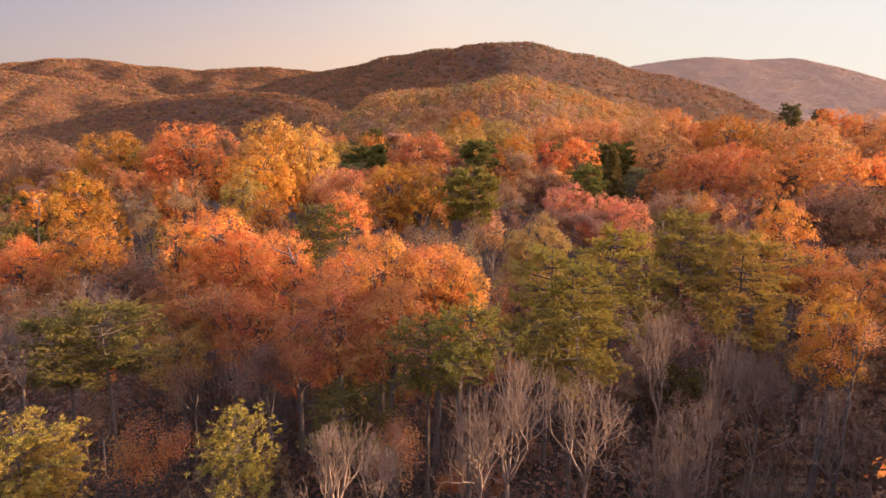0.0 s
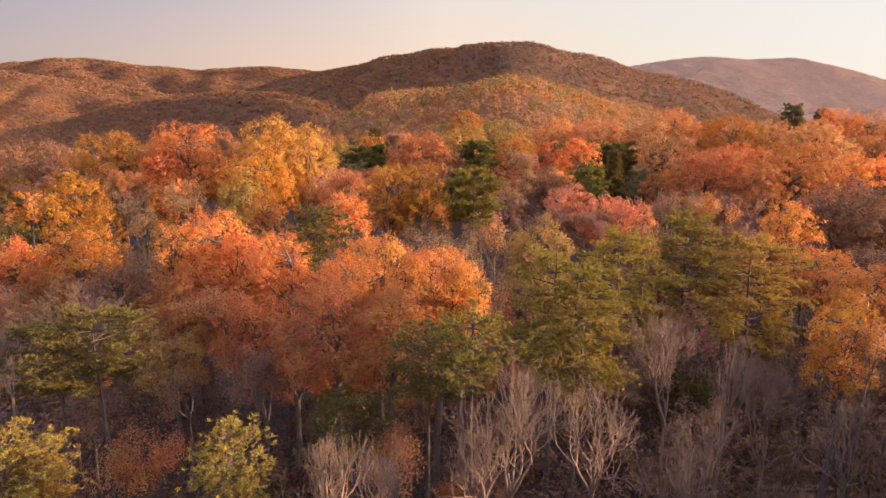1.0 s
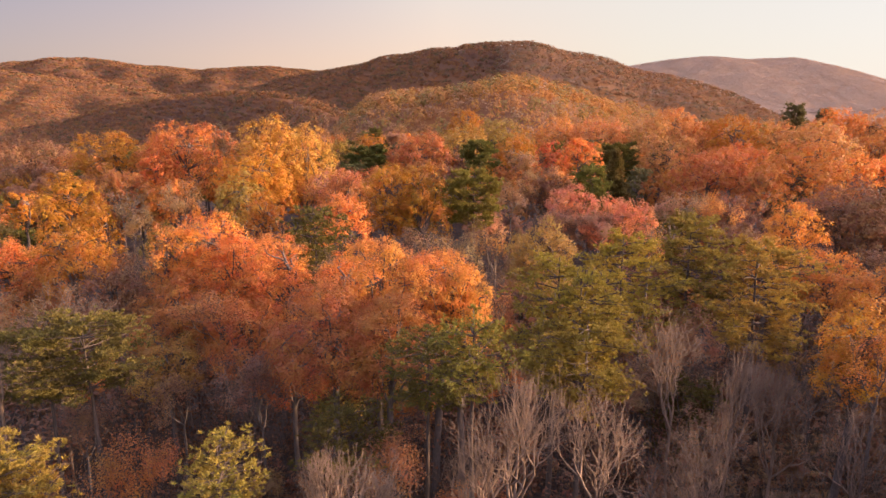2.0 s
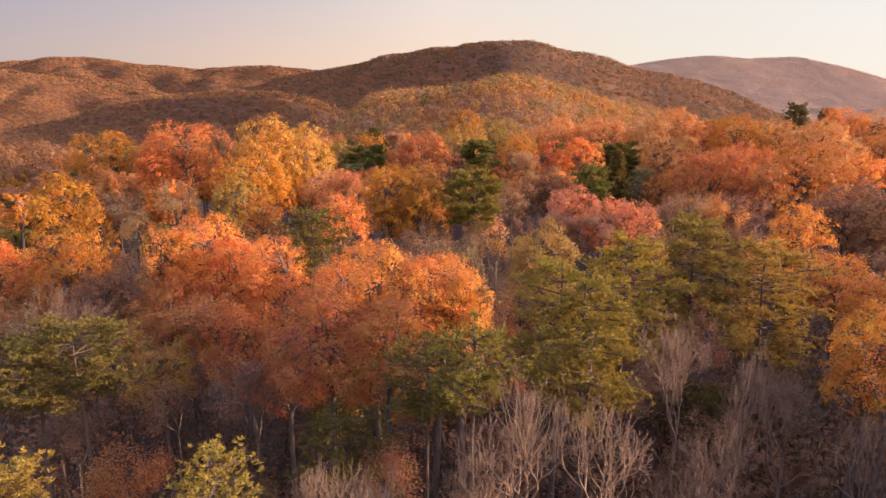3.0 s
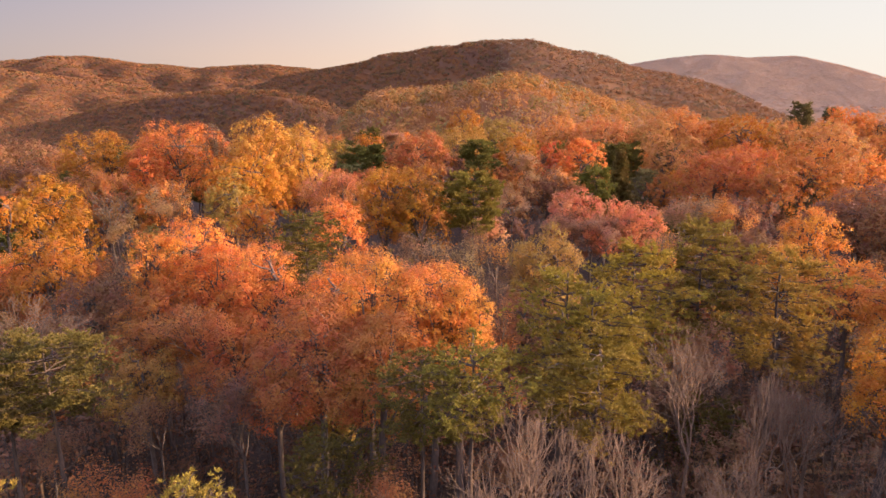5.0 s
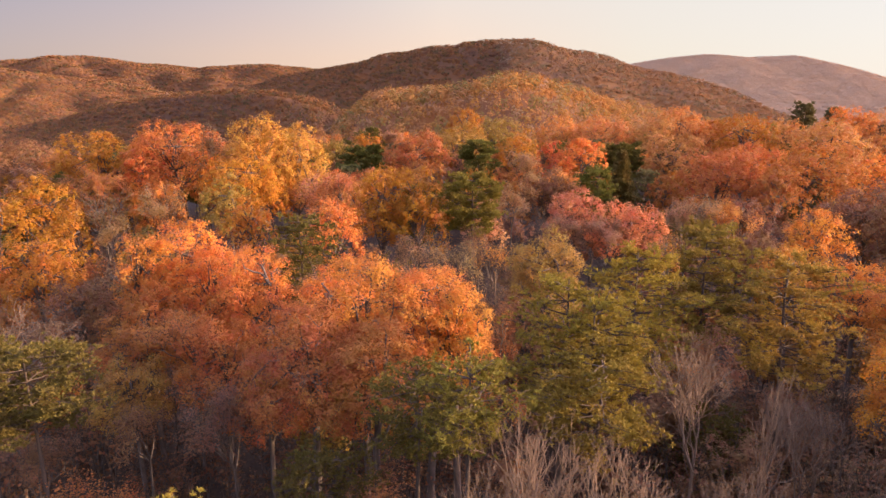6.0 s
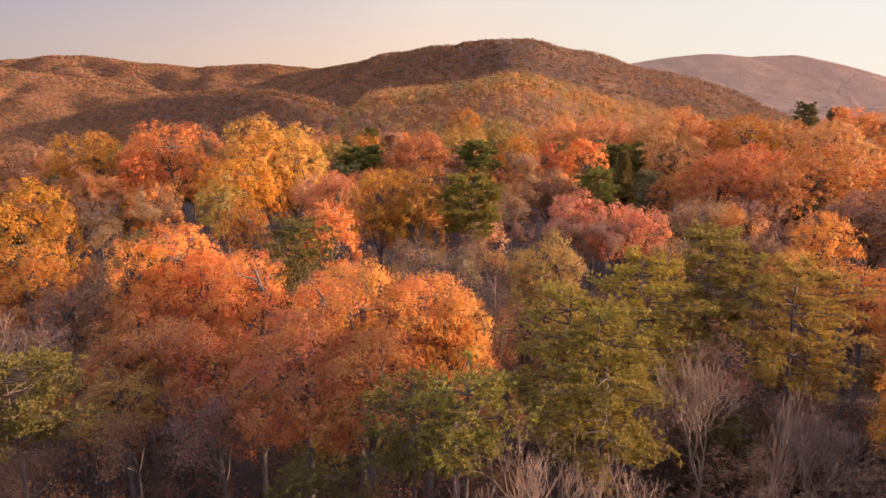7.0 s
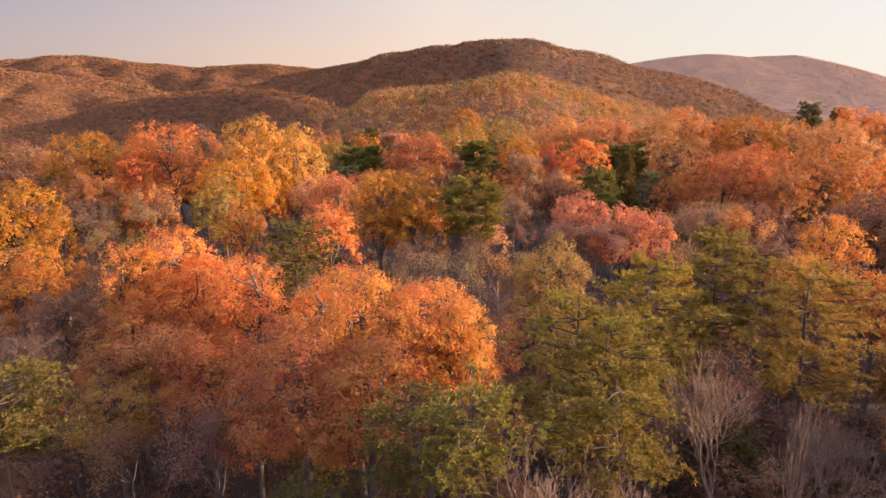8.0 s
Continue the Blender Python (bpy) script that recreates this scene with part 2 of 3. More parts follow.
def build_ground():
    xs = np.concatenate([-np.geomspace(4200, 1640, 8), np.arange(-1600, -855, 24), np.arange(-850, 851, 10), np.arange(860, 2300, 24), np.geomspace(2340, 4200, 8)])
    ys = np.concatenate([-np.geomspace(3000, 70, 16), np.arange(-60, 240, 5), np.arange(240, 1496, 11), np.arange(1500, 2640, 22), np.geomspace(2680, 4600, 20)])
    gx, gy = np.meshgrid(xs, ys)
    verts = np.stack([gx, gy, height(gx, gy)], -1).reshape(-1, 3)
    n, m = len(xs), len(ys)
    i = (np.arange(m - 1)[:, None] * n + np.arange(n - 1)[None]).ravel()
    me = make_mesh("ground", verts, np.stack([i, i + 1, i + n + 1, i + n], -1), LITTER)
    me.polygons.foreach_set("use_smooth", np.ones(len(me.polygons), bool))
    me.materials.append(WOODS)
    # haze-paled colour also on the ground under the far mountain's trees
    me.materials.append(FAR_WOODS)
    # the sun-lightened colour also covers the ground right of x = 70
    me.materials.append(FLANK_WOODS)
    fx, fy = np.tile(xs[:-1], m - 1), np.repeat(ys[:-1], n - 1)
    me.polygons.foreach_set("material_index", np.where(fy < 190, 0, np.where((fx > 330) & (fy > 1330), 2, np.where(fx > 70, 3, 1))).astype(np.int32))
    return tagged(new("ground", me), "brown forest floor strewn with fallen leaves", "ground", kind="structure")


build_ground()


# ---- trees: shapes ----
def unit(v):
    return v / np.maximum(np.linalg.norm(v, axis=-1, keepdims=True), 1e-9)


def leaves(rs, centres, out, length, width, up=0.35, chaos=0.3):
    """Pointed leaves at the centres, turned mostly outwards."""
    n = len(centres)
    normal = unit(out * 0.75 + np.array([0, 0, up]) + chaos * rs.normal(size=(n, 3)) * 0.6)
    a = unit(np.cross(normal, rs.normal(size=(n, 3))))
    b = np.cross(normal, a)
    s = rs.uniform(0.7, 1.3, (n, 1))
    a, b = a * s * length / 2, b * s * width / 2
    verts = np.stack([centres - a * 0.7 - b, centres - a * 0.7 + b, centres + a * 1.3], 1).reshape(-1, 3)
    return verts, np.arange(3 * n).reshape(-1, 3)


def tubes(lines, sides):
    """Tapered round branches along polylines of points and radii."""
    verts, faces, base = [], [], 0
    ang = np.arange(sides) * 2 * math.pi / sides
    cs, sn = np.cos(ang)[None, :, None], np.sin(ang)[None, :, None]
    ring = np.arange(sides)
    for pts, rad in lines:
        t = unit(np.gradient(pts, axis=0))
        ref = np.array([1.0, 0, 0]) if abs(t[0, 2]) > 0.7 else np.array([0, 0, 1.0])
        u = unit(np.cross(t, ref))
        w = np.cross(t, u)
        verts.append((pts[:, None] + np.asarray(rad)[:, None, None] * (u[:, None] * cs + w[:, None] * sn)).reshape(-1, 3))
        k = len(pts)
        for i in range(k - 1):
            o = base + i * sides
            faces.append(np.stack([o + ring, o + (ring + 1) % sides, o + sides + (ring + 1) % sides, o + sides + ring], -1))
        base += k * sides
    return np.concatenate(verts), np.concatenate(faces)


def curve(rs, a, b, steps, sag, wobble):
    s = np.linspace(0, 1, steps)[:, None]
    p = a + (b - a) * s
    p[:, 2] += sag * np.sin(s[:, 0] * math.pi)
    p[1:-1] += rs.normal(size=(steps - 2, 3)) * wobble
    return p


def broad_tree(rs, tall, wide, deep, count, leaf):
    """Trunk, limbs and crown of a broadleaf tree: lobes of foliage on limbs, with gaps between them."""
    mid = tall - deep / 2
    k = int(11 + wide * 1.6)
    z = 1 - 1.55 * (np.arange(k) + rs.uniform(0.2, 0.8, k)) / k
    turn = np.arange(k) * 2.39996 + rs.uniform(-0.5, 0.5, k)
    flat = np.sqrt(np.clip(1 - z * z, 0.05, 1))
    way = np.stack([flat * np.cos(turn), flat * np.sin(turn), z], -1)
    size = np.array([wide / 2, wide / 2, deep / 2])
    lobe = way * size * rs.uniform(0.56, 0.84, (k, 1))
    lobe = np.concatenate([lobe, rs.normal(size=(3, 3)) * size * 0.18])
    radius = np.concatenate([rs.uniform(0.25, 0.40, k), [0.45, 0.45, 0.45]]) * (wide / 2 * 0.65 + deep / 2 * 0.35)
    lobe[:, 2] += mid
    # tufts of leaves over the outer side of every lobe
    pick = rs.choice(len(lobe), size=max(90, count // 22), p=radius ** 2 / np.sum(radius ** 2))
    d = unit(rs.normal(size=(len(pick), 3)) + 0.6 * unit(lobe[pick] - [0, 0, mid - deep * 0.2]) + [0, 0, 0.3])
    tuft = lobe[pick] + d * radius[pick][:, None] * rs.uniform(0.45, 1.08, (len(pick), 1)) ** 0.7 * [1, 1, 0.88]
    bulk = (0.16 + 0.03 * wide) * rs.uniform(0.6, 1.5, len(pick))
    which = rs.choice(len(tuft), size=count)
    e = unit(rs.normal(size=(count, 3)) + 0.5 * d[which] + [0, 0, 0.2])
    centre = tuft[which] + e * (bulk[which] * rs.uniform(0.1, 1.3, count) ** 0.8)[:, None]
    crown = leaves(rs, centre, d[which] * 0.6 + e * 0.6, leaf * 1.3, leaf)
    r0 = 0.012 * tall + 0.008 * wide
    lean = rs.normal(size=2) * 0.03 * tall
    fork = np.array([lean[0] * 0.5, lean[1] * 0.5, tall - deep * 0.85])
    stem = np.concatenate([curve(rs, np.array([0, 0, -0.4]), fork, 6, 0, 0.06), curve(rs, fork, np.array([lean[0], lean[1], mid + deep * 0.2]), 5, 0, 0.12)[1:]])
    taper = np.linspace(1, 0.3, len(stem)) * r0
    taper[0] *= 1.5
    limbs = []
    for c in lobe:
        limb = []
        s = stem[min(len(stem) - 1, rs.randint(5, len(stem)))]
        limb.append((curve(rs, s, c, 5, 0.3, 0.12), np.linspace(0.38, 0.12, 5) * r0))
        for q in range(3):
            e = c + unit(rs.normal(size=3) + (c - [0, 0, mid]) * 0.3) * rs.uniform(0.5, 1.0) * wide * 0.16
            limb.append((curve(rs, c, e, 3, 0.1, 0.05), np.array([0.12, 0.07, 0.03]) * r0))
        limbs.append(limb)
    return tubes([(stem, taper)], 8), limbs, crown


def branching(rs, tall, wide, deep, mains, levels):
    """A leafless tree: a bole that forks again and again into a fan of upswept branches; (limb, order, points, radii)."""
    bole = np.array([rs.normal() * 0.25, rs.normal() * 0.25, tall - deep])
    r0 = 0.0045 * tall + 0.022
    grown = [(0, 0, curve(rs, np.array([0, 0, -0.3]), bole, 6, 0, 0.07), np.linspace(r0, r0 * 0.75, 6))]

    def grow(p, d, length, radius, order, limb):
        steps = 3 if order < 4 else 2
        pts = [p]
        for i in range(steps):
            d = unit(d + rs.normal(size=3) * 0.19 + np.array([0, 0, 0.12]))
            pts.append(pts[-1] + d * length / steps)
        grown.append((limb, order, np.array(pts), np.linspace(radius, radius * 0.72, steps + 1)))
        if order == levels:
            return
        many = 3 if rs.uniform() < 0.35 or order >= levels - 1 else 2
        turn = rs.uniform(0, 6.283)
        u = unit(np.cross(d, rs.normal(size=3)))
        w = np.cross(d, u)
        for k in range(many):
            a = rs.uniform(0.3, 0.75) * (0.55 if k == 0 else 1)
            t = turn + k * 6.283 / many + rs.uniform(-0.4, 0.4)
            way = d * math.cos(a) + (u * math.cos(t) + w * math.sin(t)) * math.sin(a)
            at = pts[-1] if k < 2 else pts[-2] + (pts[-1] - pts[-2]) * rs.uniform(0, 1)
            grow(at, way, length * rs.uniform(0.62, 0.92), radius * (0.72 if k == 0 else 0.58), order + 1, limb)

    for k in range(mains):
        a = k * 6.283 / mains + rs.uniform(-0.4, 0.4)
        tilt = rs.uniform(0.4, 0.95) if k else 0.12
        grow(bole, np.array([math.cos(a) * math.sin(tilt), math.sin(a) * math.sin(tilt), math.cos(tilt)]), deep * rs.uniform(0.24, 0.33), r0 * (0.62 if k else 0.72), 1, k)
    # the whole crown brought to the tree's spread and height
    ends = np.concatenate([g[2][-1:] for g in grown[1:]])
    fan = wide / 2 / np.percentile(np.hypot(ends[:, 0], ends[:, 1]), 95)
    lift = deep / (ends[:, 2].max() - bole[2])
    done = []
    for limb, order, p, r in grown:
        above = p[:, 2:] > bole[2]
        q = np.where(above, bole + (p - bole) * [fan, fan, lift], p)
        done.append((limb, order, q, np.maximum(r, 0.0055)))
    return done


def bare_parts(rs, tall, wide, deep, mains, levels, count=0, leaf=0.2):
    o = branching(rs, tall, wide, deep, mains, levels)
    trunk = tubes([b[2:] for b in o if b[1] == 0], 7)
    limbs = [[b[2:] for b in o if 0 < b[1] < 4 and b[0] == j] for j in range(mains)]
    twigs = [[b[2:] for b in o if b[1] >= 4 and b[0] == j] for j in range(mains)]
    crown = None
    if count:
        tips = np.concatenate([p[1:] for _, order, p, _ in o if order >= levels - 1])
        tips = tips[rs.permutation(len(tips))[: max(30, count // 5)]]
        c = tips[rs.choice(len(tips), count)] + rs.normal(size=(count, 3)) * 0.2
        crown = leaves(rs, c, unit(c - [0, 0, tall * 0.6]), leaf * 1.3, leaf)
    return trunk, limbs, twigs, crown


def pine_parts(rs, tall, wide, deep, tufts, blade, pointed=False):
    """A pine: whorls of nearly level boughs that carry upward tufts of needles."""
    lean = rs.normal(size=2) * 0.02 * tall
    stem = curve(rs, np.array([0, 0, -0.4]), np.array([lean[0], lean[1], tall]), 9, 0, 0.06)
    stem[0], stem[-1] = [0, 0, -0.4], [lean[0], lean[1], tall]
    r0 = 0.011 * tall + 0.03
    boughs, tips = [], []
    levels = max(7, int(deep / 0.55))
    for i in range(levels):
        f = (i + 0.5) / levels
        z = tall - deep * (1 - f)
        if pointed:
            reach = wide / 2 * (1.03 - f)
        else:
            reach = wide / 2 * ((0.55 + 1.5 * f if f < 0.3 else 1.0 if f < 0.62 else math.sqrt(max(0.05, 1 - ((f - 0.62) / 0.42) ** 2))))
        for j in range(6):
            a = i * 1.9 + j * 6.283 / 5 + rs.uniform(-0.5, 0.5)
            r = reach * rs.uniform(0.55, 1.12)
            tip = np.array([math.cos(a) * r, math.sin(a) * r, z + rs.uniform(-0.35, 0.6) * (1 if not pointed else -0.5)])
            s = np.array([lean[0] * z / tall, lean[1] * z / tall, z - 0.25 * r * 0.4])
            b = curve(rs, s, tip, 5, -0.04 * r, 0.05)
            boughs.append((b, np.linspace(0.16, 0.05, 5) * r0))
            for side in range(7):
                q = b[1] + (b[-1] - b[1]) * rs.uniform(0.1, 1)
                e = q + np.array([math.cos(a + rs.uniform(-1.1, 1.1)), math.sin(a + rs.uniform(-1.1, 1.1)), rs.uniform(-0.05, 0.3)]) * r * rs.uniform(0.12, 0.34)
                boughs.append((np.stack([q, (q + e) / 2 + [0, 0, 0.03], e]), np.array([0.06, 0.045, 0.03]) * r0))
                tips.append(np.stack([q + (e - q) * s_ for s_ in (0.4, 0.75, 1.0)]))
    tips = np.concatenate(tips)
    tips = np.concatenate([tips, stem[-1:] - [0, 0, 0.2]])
    c = tips[rs.choice(len(tips), tufts)] + rs.normal(size=(tufts, 3)) * [0.2, 0.2, 0.13]
    per = 12
    c = np.repeat(c, per, 0)
    n = len(c)
    d = unit(rs.normal(size=(n, 3)) * [1, 1, 0.6] + unit(c - [0, 0, tall - deep * 0.6]) * 0.5 + [0, 0, 0.5])
    side = unit(np.cross(d, rs.normal(size=(n, 3)))) * blade * 0.145
    length = blade * rs.uniform(0.7, 1.2, (n, 1))
    verts = np.stack([c - side, c + side, c + d * length], 1).reshape(-1, 3)
    return tubes([(stem, np.linspace(1, 0.12, 9) * r0)], 7), boughs, (verts, np.arange(3 * n).reshape(-1, 3))


# ---- trees: kinds ----
COLOURS = {
    "orange": ((0.67, 0.248, 0.048), "maple_tree", "maple tree with a full crown of bright orange leaves"),
    "redorange": ((0.69, 0.226, 0.056), "maple_tree", "maple tree with a rounded red-orange autumn crown"),
    "red": ((0.60, 0.175, 0.05), "maple_tree", "maple tree in deep red autumn leaf"),
    # orange greyed for the distant trees: haze put into the leaf colour
    "hazed": ((0.56, 0.238, 0.075), "sweetgum_tree", "sweetgum tree with an orange crown dulled by painted haze"),
    "pink": ((0.61, 0.225, 0.105), "maple_tree", "maple tree with a salmon-pink autumn crown"),
    "gold": ((0.49, 0.193, 0.025), "hickory_tree", "hickory tree with a golden-orange crown"),
    "yellow": ((0.57, 0.288, 0.056), "poplar_tree", "tall poplar tree in yellow autumn leaf"),
    "rust": ((0.46, 0.165, 0.046), "oak_tree", "oak tree with rust-brown autumn leaves"),
    "brown": ((0.27, 0.125, 0.062), "beech_tree", "beech tree with dull brown withered leaves"),
    "tan": ((0.40, 0.21, 0.098), "ash_tree", "half-bare ash tree with pale tan leaves"),
    "olive": ((0.36, 0.205, 0.047), "oak_tree", "oak tree turning from olive green to yellow"),
    "green": ((0.15, 0.116, 0.028), "pine_tree", "pine tree with layered olive-green needles"),
    "dark": ((0.155, 0.128, 0.055), "pine_tree", "pine tree with dark green needles"),
    "lime": ((0.31, 0.207, 0.038), "pine_tree", "pine tree with yellowish green needle tufts"),
    "straw": ((0.31, 0.2, 0.04), "pine_tree", "young pine tree with yellowing needle tufts"),
    "moss": ((0.215, 0.160, 0.032), "pine_tree", "pine tree with dull moss-green needle tufts"),
    "grey": ((0.30, 0.20, 0.14), "bare_tree", "leafless tree with pale grey spreading branches"),
}
STOCK = {}


def stock(kind, detail, variant):
    """Meshes of a tree of height 1 to be scaled, shared by all trees of that kind far enough away."""
    key = (kind, detail, variant)
    if key not in STOCK:
        rs = np.random.RandomState(hash_of(kind) + 31 * variant + 7 * detail)
        n = (0, 3800, 7000)[detail]
        leaf = (0, 0.22, 0.14)[detail]
        STOCK[key] = meshes(rs, kind, 13.0, 7.0, 8.5, n, leaf, False)
    return STOCK[key]


def hash_of(word):
    return sum(ord(c) * (i + 3) for i, c in enumerate(word)) * 13 % 9973


def meshes(rs, kind, tall, wide, deep, count, leaf, apart):
    """A list of (part name, mesh, index of the part that carries it) for one tree; apart: every limb a part of its own."""
    bark = PALE if kind == "bare" else PINE_BARK if kind in ("pine", "hemlock") else BARK
    twigs = None
    if kind == "broad":
        trunk, limbs, crown = broad_tree(rs, tall, wide, deep, count, leaf)
    elif kind in ("pine", "hemlock"):
        trunk, boughs, crown = pine_parts(rs, tall, wide, deep, max(60, count // 5), leaf * 2.6, kind == "hemlock")
        limbs = [boughs[i:i + 8] for i in range(0, len(boughs), 8)]
        if not apart:
            limbs = [[b[0] for b in limbs]]
    else:
        mains, levels = (5, 7) if apart and kind == "bare" else (4, 6) if apart else (4, 5)
        trunk, limbs, twigs, crown = bare_parts(rs, tall, wide, deep, mains, levels, 0 if kind == "bare" else count // (5 if apart else 2), leaf)
    made = [("trunk", make_mesh("trunk", *trunk, bark), None)]
    if apart:
        for k, limb in enumerate(limbs):
            if limb:
                made.append(("bough" if kind == "pine" else "limb", make_mesh("limb", *tubes(limb, 4), bark), None))
                if twigs and twigs[k]:
                    made.append(("twig_spray", make_mesh("twig_spray", *tubes(twigs[k], 3), bark), len(made) - 1))
    else:
        made.append(("branchwork", make_mesh("branchwork", *tubes([(b[0][::2], b[1][::2]) for limb in limbs for b in (limb[:1] if kind == "broad" else limb)], 3), bark), None))
        if twigs:
            made.append(("twig_spray", make_mesh("twig_spray", *tubes([b for t in twigs for b in t], 3), bark), None))
    if crown:
        made.append(("crown", make_mesh("crown", *crown, NEEDLE if bark is PINE_BARK else LEAF), None))
    return made


PLACED = []
NAMED = []
SERIAL = [0]


def plant(kind, x, y, top, wide, deep, colour, own=True):
    """One tree: kind broad, sparse, bare, pine or hemlock; place, height of its top over the datum, spread and depth of the crown."""
    SERIAL[0] += 1
    rs = np.random.RandomState(SERIAL[0] * 17 + 5)
    g = float(height(x, y))
    tall = max(top - g, 3.0)
    deep = min(deep, tall * 0.85)
    far = math.hypot(x, y)
    rgb, name, words = COLOURS[colour]
    if kind == "bare":
        name, words = "bare_tree", COLOURS["grey"][2]
    elif kind == "hemlock":
        name, words = "hemlock_tree", "slender pointed hemlock with dark green boughs"
    elif kind == "sparse":
        words = "half-bare tree keeping thin " + {"tan": "pale tan", "rust": "rust-brown", "brown": "dull brown", "pink": "pinkish", "gold": "golden", "olive": "olive", "orange": "orange", "hazed": "hazed", "yellow": "yellow", "red": "red", "redorange": "red-orange"}[colour] + " leaves"
    ob = new(name)
    ob.empty_display_size = 0.5
    if own:
        NAMED.append((x, y, top - 0.6 * deep, wide))
        leaf = float(np.clip(0.0019 * far, 0.07, 0.22))
        area = 3.1 * (wide / 2) ** 2 * (1 + deep / wide)
        many = int(np.clip(area * 1.95 / (leaf ** 2 * 0.65), 900, 26000))
        if kind in ("pine", "hemlock"):
            many = int(np.clip(area * 320 * (0.08 / leaf), 3000, 24000))
        if kind == "pine" and far < 60:
            wide = wide * 1.25
        if kind in ("broad", "pine"):
            deep = min(deep * (1.15 if kind == "pine" else 1.5 if far < 60 else 1.4), tall * 0.8)
        if kind == "broad":
            wide, deep = wide * 1.12, max(deep, 0.4 * tall)
        if kind == "bare":
            wide, deep = wide * 1.4, deep * 0.95
        pieces = meshes(rs, kind, tall, wide, deep, many, leaf, far < 60)
        grow = Matrix.Identity(4)
    else:
        detail = 2 if far < 75 else 1
        pieces = stock(kind, detail, SERIAL[0] % (5 if kind == "broad" else 3))
        grow = pose(0, 0, 0, 0, 0, rs.uniform(0, 360)) @ Matrix.Diagonal((wide / 7.0, wide / 7.0, tall / 13.0, 1))
    tint = rs.normal(1, 0.06, 3) * rs.uniform(0.9, 1.1)
    made = []
    for part_name, me, above in pieces:
        p = new(part_name, me)
        p.parent = ob if above is None else made[above]
        made.append(p)
        if part_name in ("branchwork", "twig_spray"):
            p["kind"] = "stuff"
        if part_name == "crown":
            p.color = (*[float(c * k) for c, k in zip(rgb, tint)], 1)
    ob.matrix_basis = pose(x, y, g) @ grow
    PLACED.append((x, y))
    return tagged(ob, words, "tree", group="trees of the autumn wood")


# ---- the trees that stand out, from the far edge of the rise to the camera ----
plant("broad", -52.7, 100.0, 24.3, 12.0, 9.5, "gold")
# brown chosen darker here, for shade that no neighbour casts on this tree
plant("broad", -72.9, 110.0, 22.9, 14.5, 9.8, "brown")
plant("broad", -62.8, 108.0, 20.6, 8.2, 6.1, "rust")
plant("broad", -39.9, 98.0, 25.9, 13.0, 9.3, "redorange")
plant("broad", -42.4, 92.0, 23.0, 6.1, 7.0, "red")
plant("sparse", -32.6, 95.0, 26.1, 6.3, 9.9, "tan")
plant("broad", -25.7, 91.0, 26.7, 9.5, 11.2, "yellow")
plant("broad", -21.0, 94.0, 26.1, 8.9, 11.6, "yellow")
plant("sparse", -26.9, 140.0, 26.8, 5.3, 9.3, "tan")
plant("broad", -22.9, 140.0, 21.2, 9.3, 6.6, "olive")
plant("broad", -14.9, 132.0, 23.2, 5.6, 5.0, "gold")
plant("pine", -15.2, 124.0, 20.3, 9.4, 5.9, "green")
plant("broad", -4.3, 120.0, 23.3, 11.3, 7.9, "rust")
plant("sparse", -11.5, 150.0, 23.9, 8.5, 7.1, "tan")
plant("broad", 3.7, 130.0, 24.7, 12.3, 8.6, "olive")
plant("pine", 6.5, 108.0, 22.2, 6.1, 5.1, "green")
plant("broad", 13.7, 115.0, 23.5, 7.6, 5.4, "gold")
plant("broad", 11.7, 142.0, 25.7, 9.4, 6.7, "olive")
plant("broad", 5.9, 160.0, 28.4, 8.3, 7.6, "gold")
plant("sparse", 11.8, 95.0, 21.9, 7.2, 6.3, "tan")
plant("broad", 27.3, 150.0, 25.6, 11.3, 7.1, "hazed")
plant("broad", 22.8, 105.0, 23.1, 6.9, 5.0, "redorange")
plant("broad", 18.2, 108.0, 22.4, 6.1, 6.1, "red")
plant("broad", 35.3, 140.0, 25.7, 13.2, 7.9, "hazed")
plant("pine", 31.4, 112.0, 21.4, 7.4, 6.4, "green")
plant("broad", 52.7, 144.0, 28.9, 12.9, 10.9, "hazed")
plant("broad", 45.2, 138.0, 25.8, 11.7, 9.1, "hazed")
plant("broad", 40.4, 112.0, 23.4, 11.6, 8.5, "hazed")
plant("broad", 58.6, 140.0, 24.5, 10.6, 7.9, "rust")
plant("broad", 52.5, 112.0, 26.8, 9.5, 6.4, "gold")
plant("pine", 76.7, 138.0, 28.6, 4.6, 4.4, "dark")
plant("pine", 91.0, 150.0, 27.6, 4.3, 4.3, "dark")
plant("broad", 66.9, 125.0, 26.6, 7.1, 7.1, "hazed")
plant("broad", 63.6, 107.0, 26.2, 11.1, 8.1, "hazed")
plant("broad", 90.8, 145.0, 28.5, 11.0, 9.6, "redorange")
plant("broad", 98.4, 145.0, 28.0, 12.3, 9.6, "hazed")
plant("broad", 77.2, 110.0, 24.0, 8.3, 7.3, "rust")
plant("broad", 47.7, 84.0, 23.2, 10.3, 7.4, "rust")
plant("broad", 39.6, 76.0, 20.8, 5.7, 5.0, "rust")
plant("broad", 55.9, 86.0, 21.6, 6.5, 4.9, "orange")
plant("broad", 61.7, 88.0, 21.6, 6.7, 5.0, "orange")
plant("broad", 42.5, 66.0, 20.1, 9.4, 7.5, "brown")
plant("broad", 44.7, 62.0, 19.8, 8.8, 7.6, "brown")
plant("hemlock", 24.3, 88.0, 21.9, 6.3, 9.2, "green")
plant("broad", 14.9, 92.0, 19.2, 8.7, 6.1, "brown")
plant("pine", 19.8, 84.0, 19.9, 4.8, 5.6, "moss")
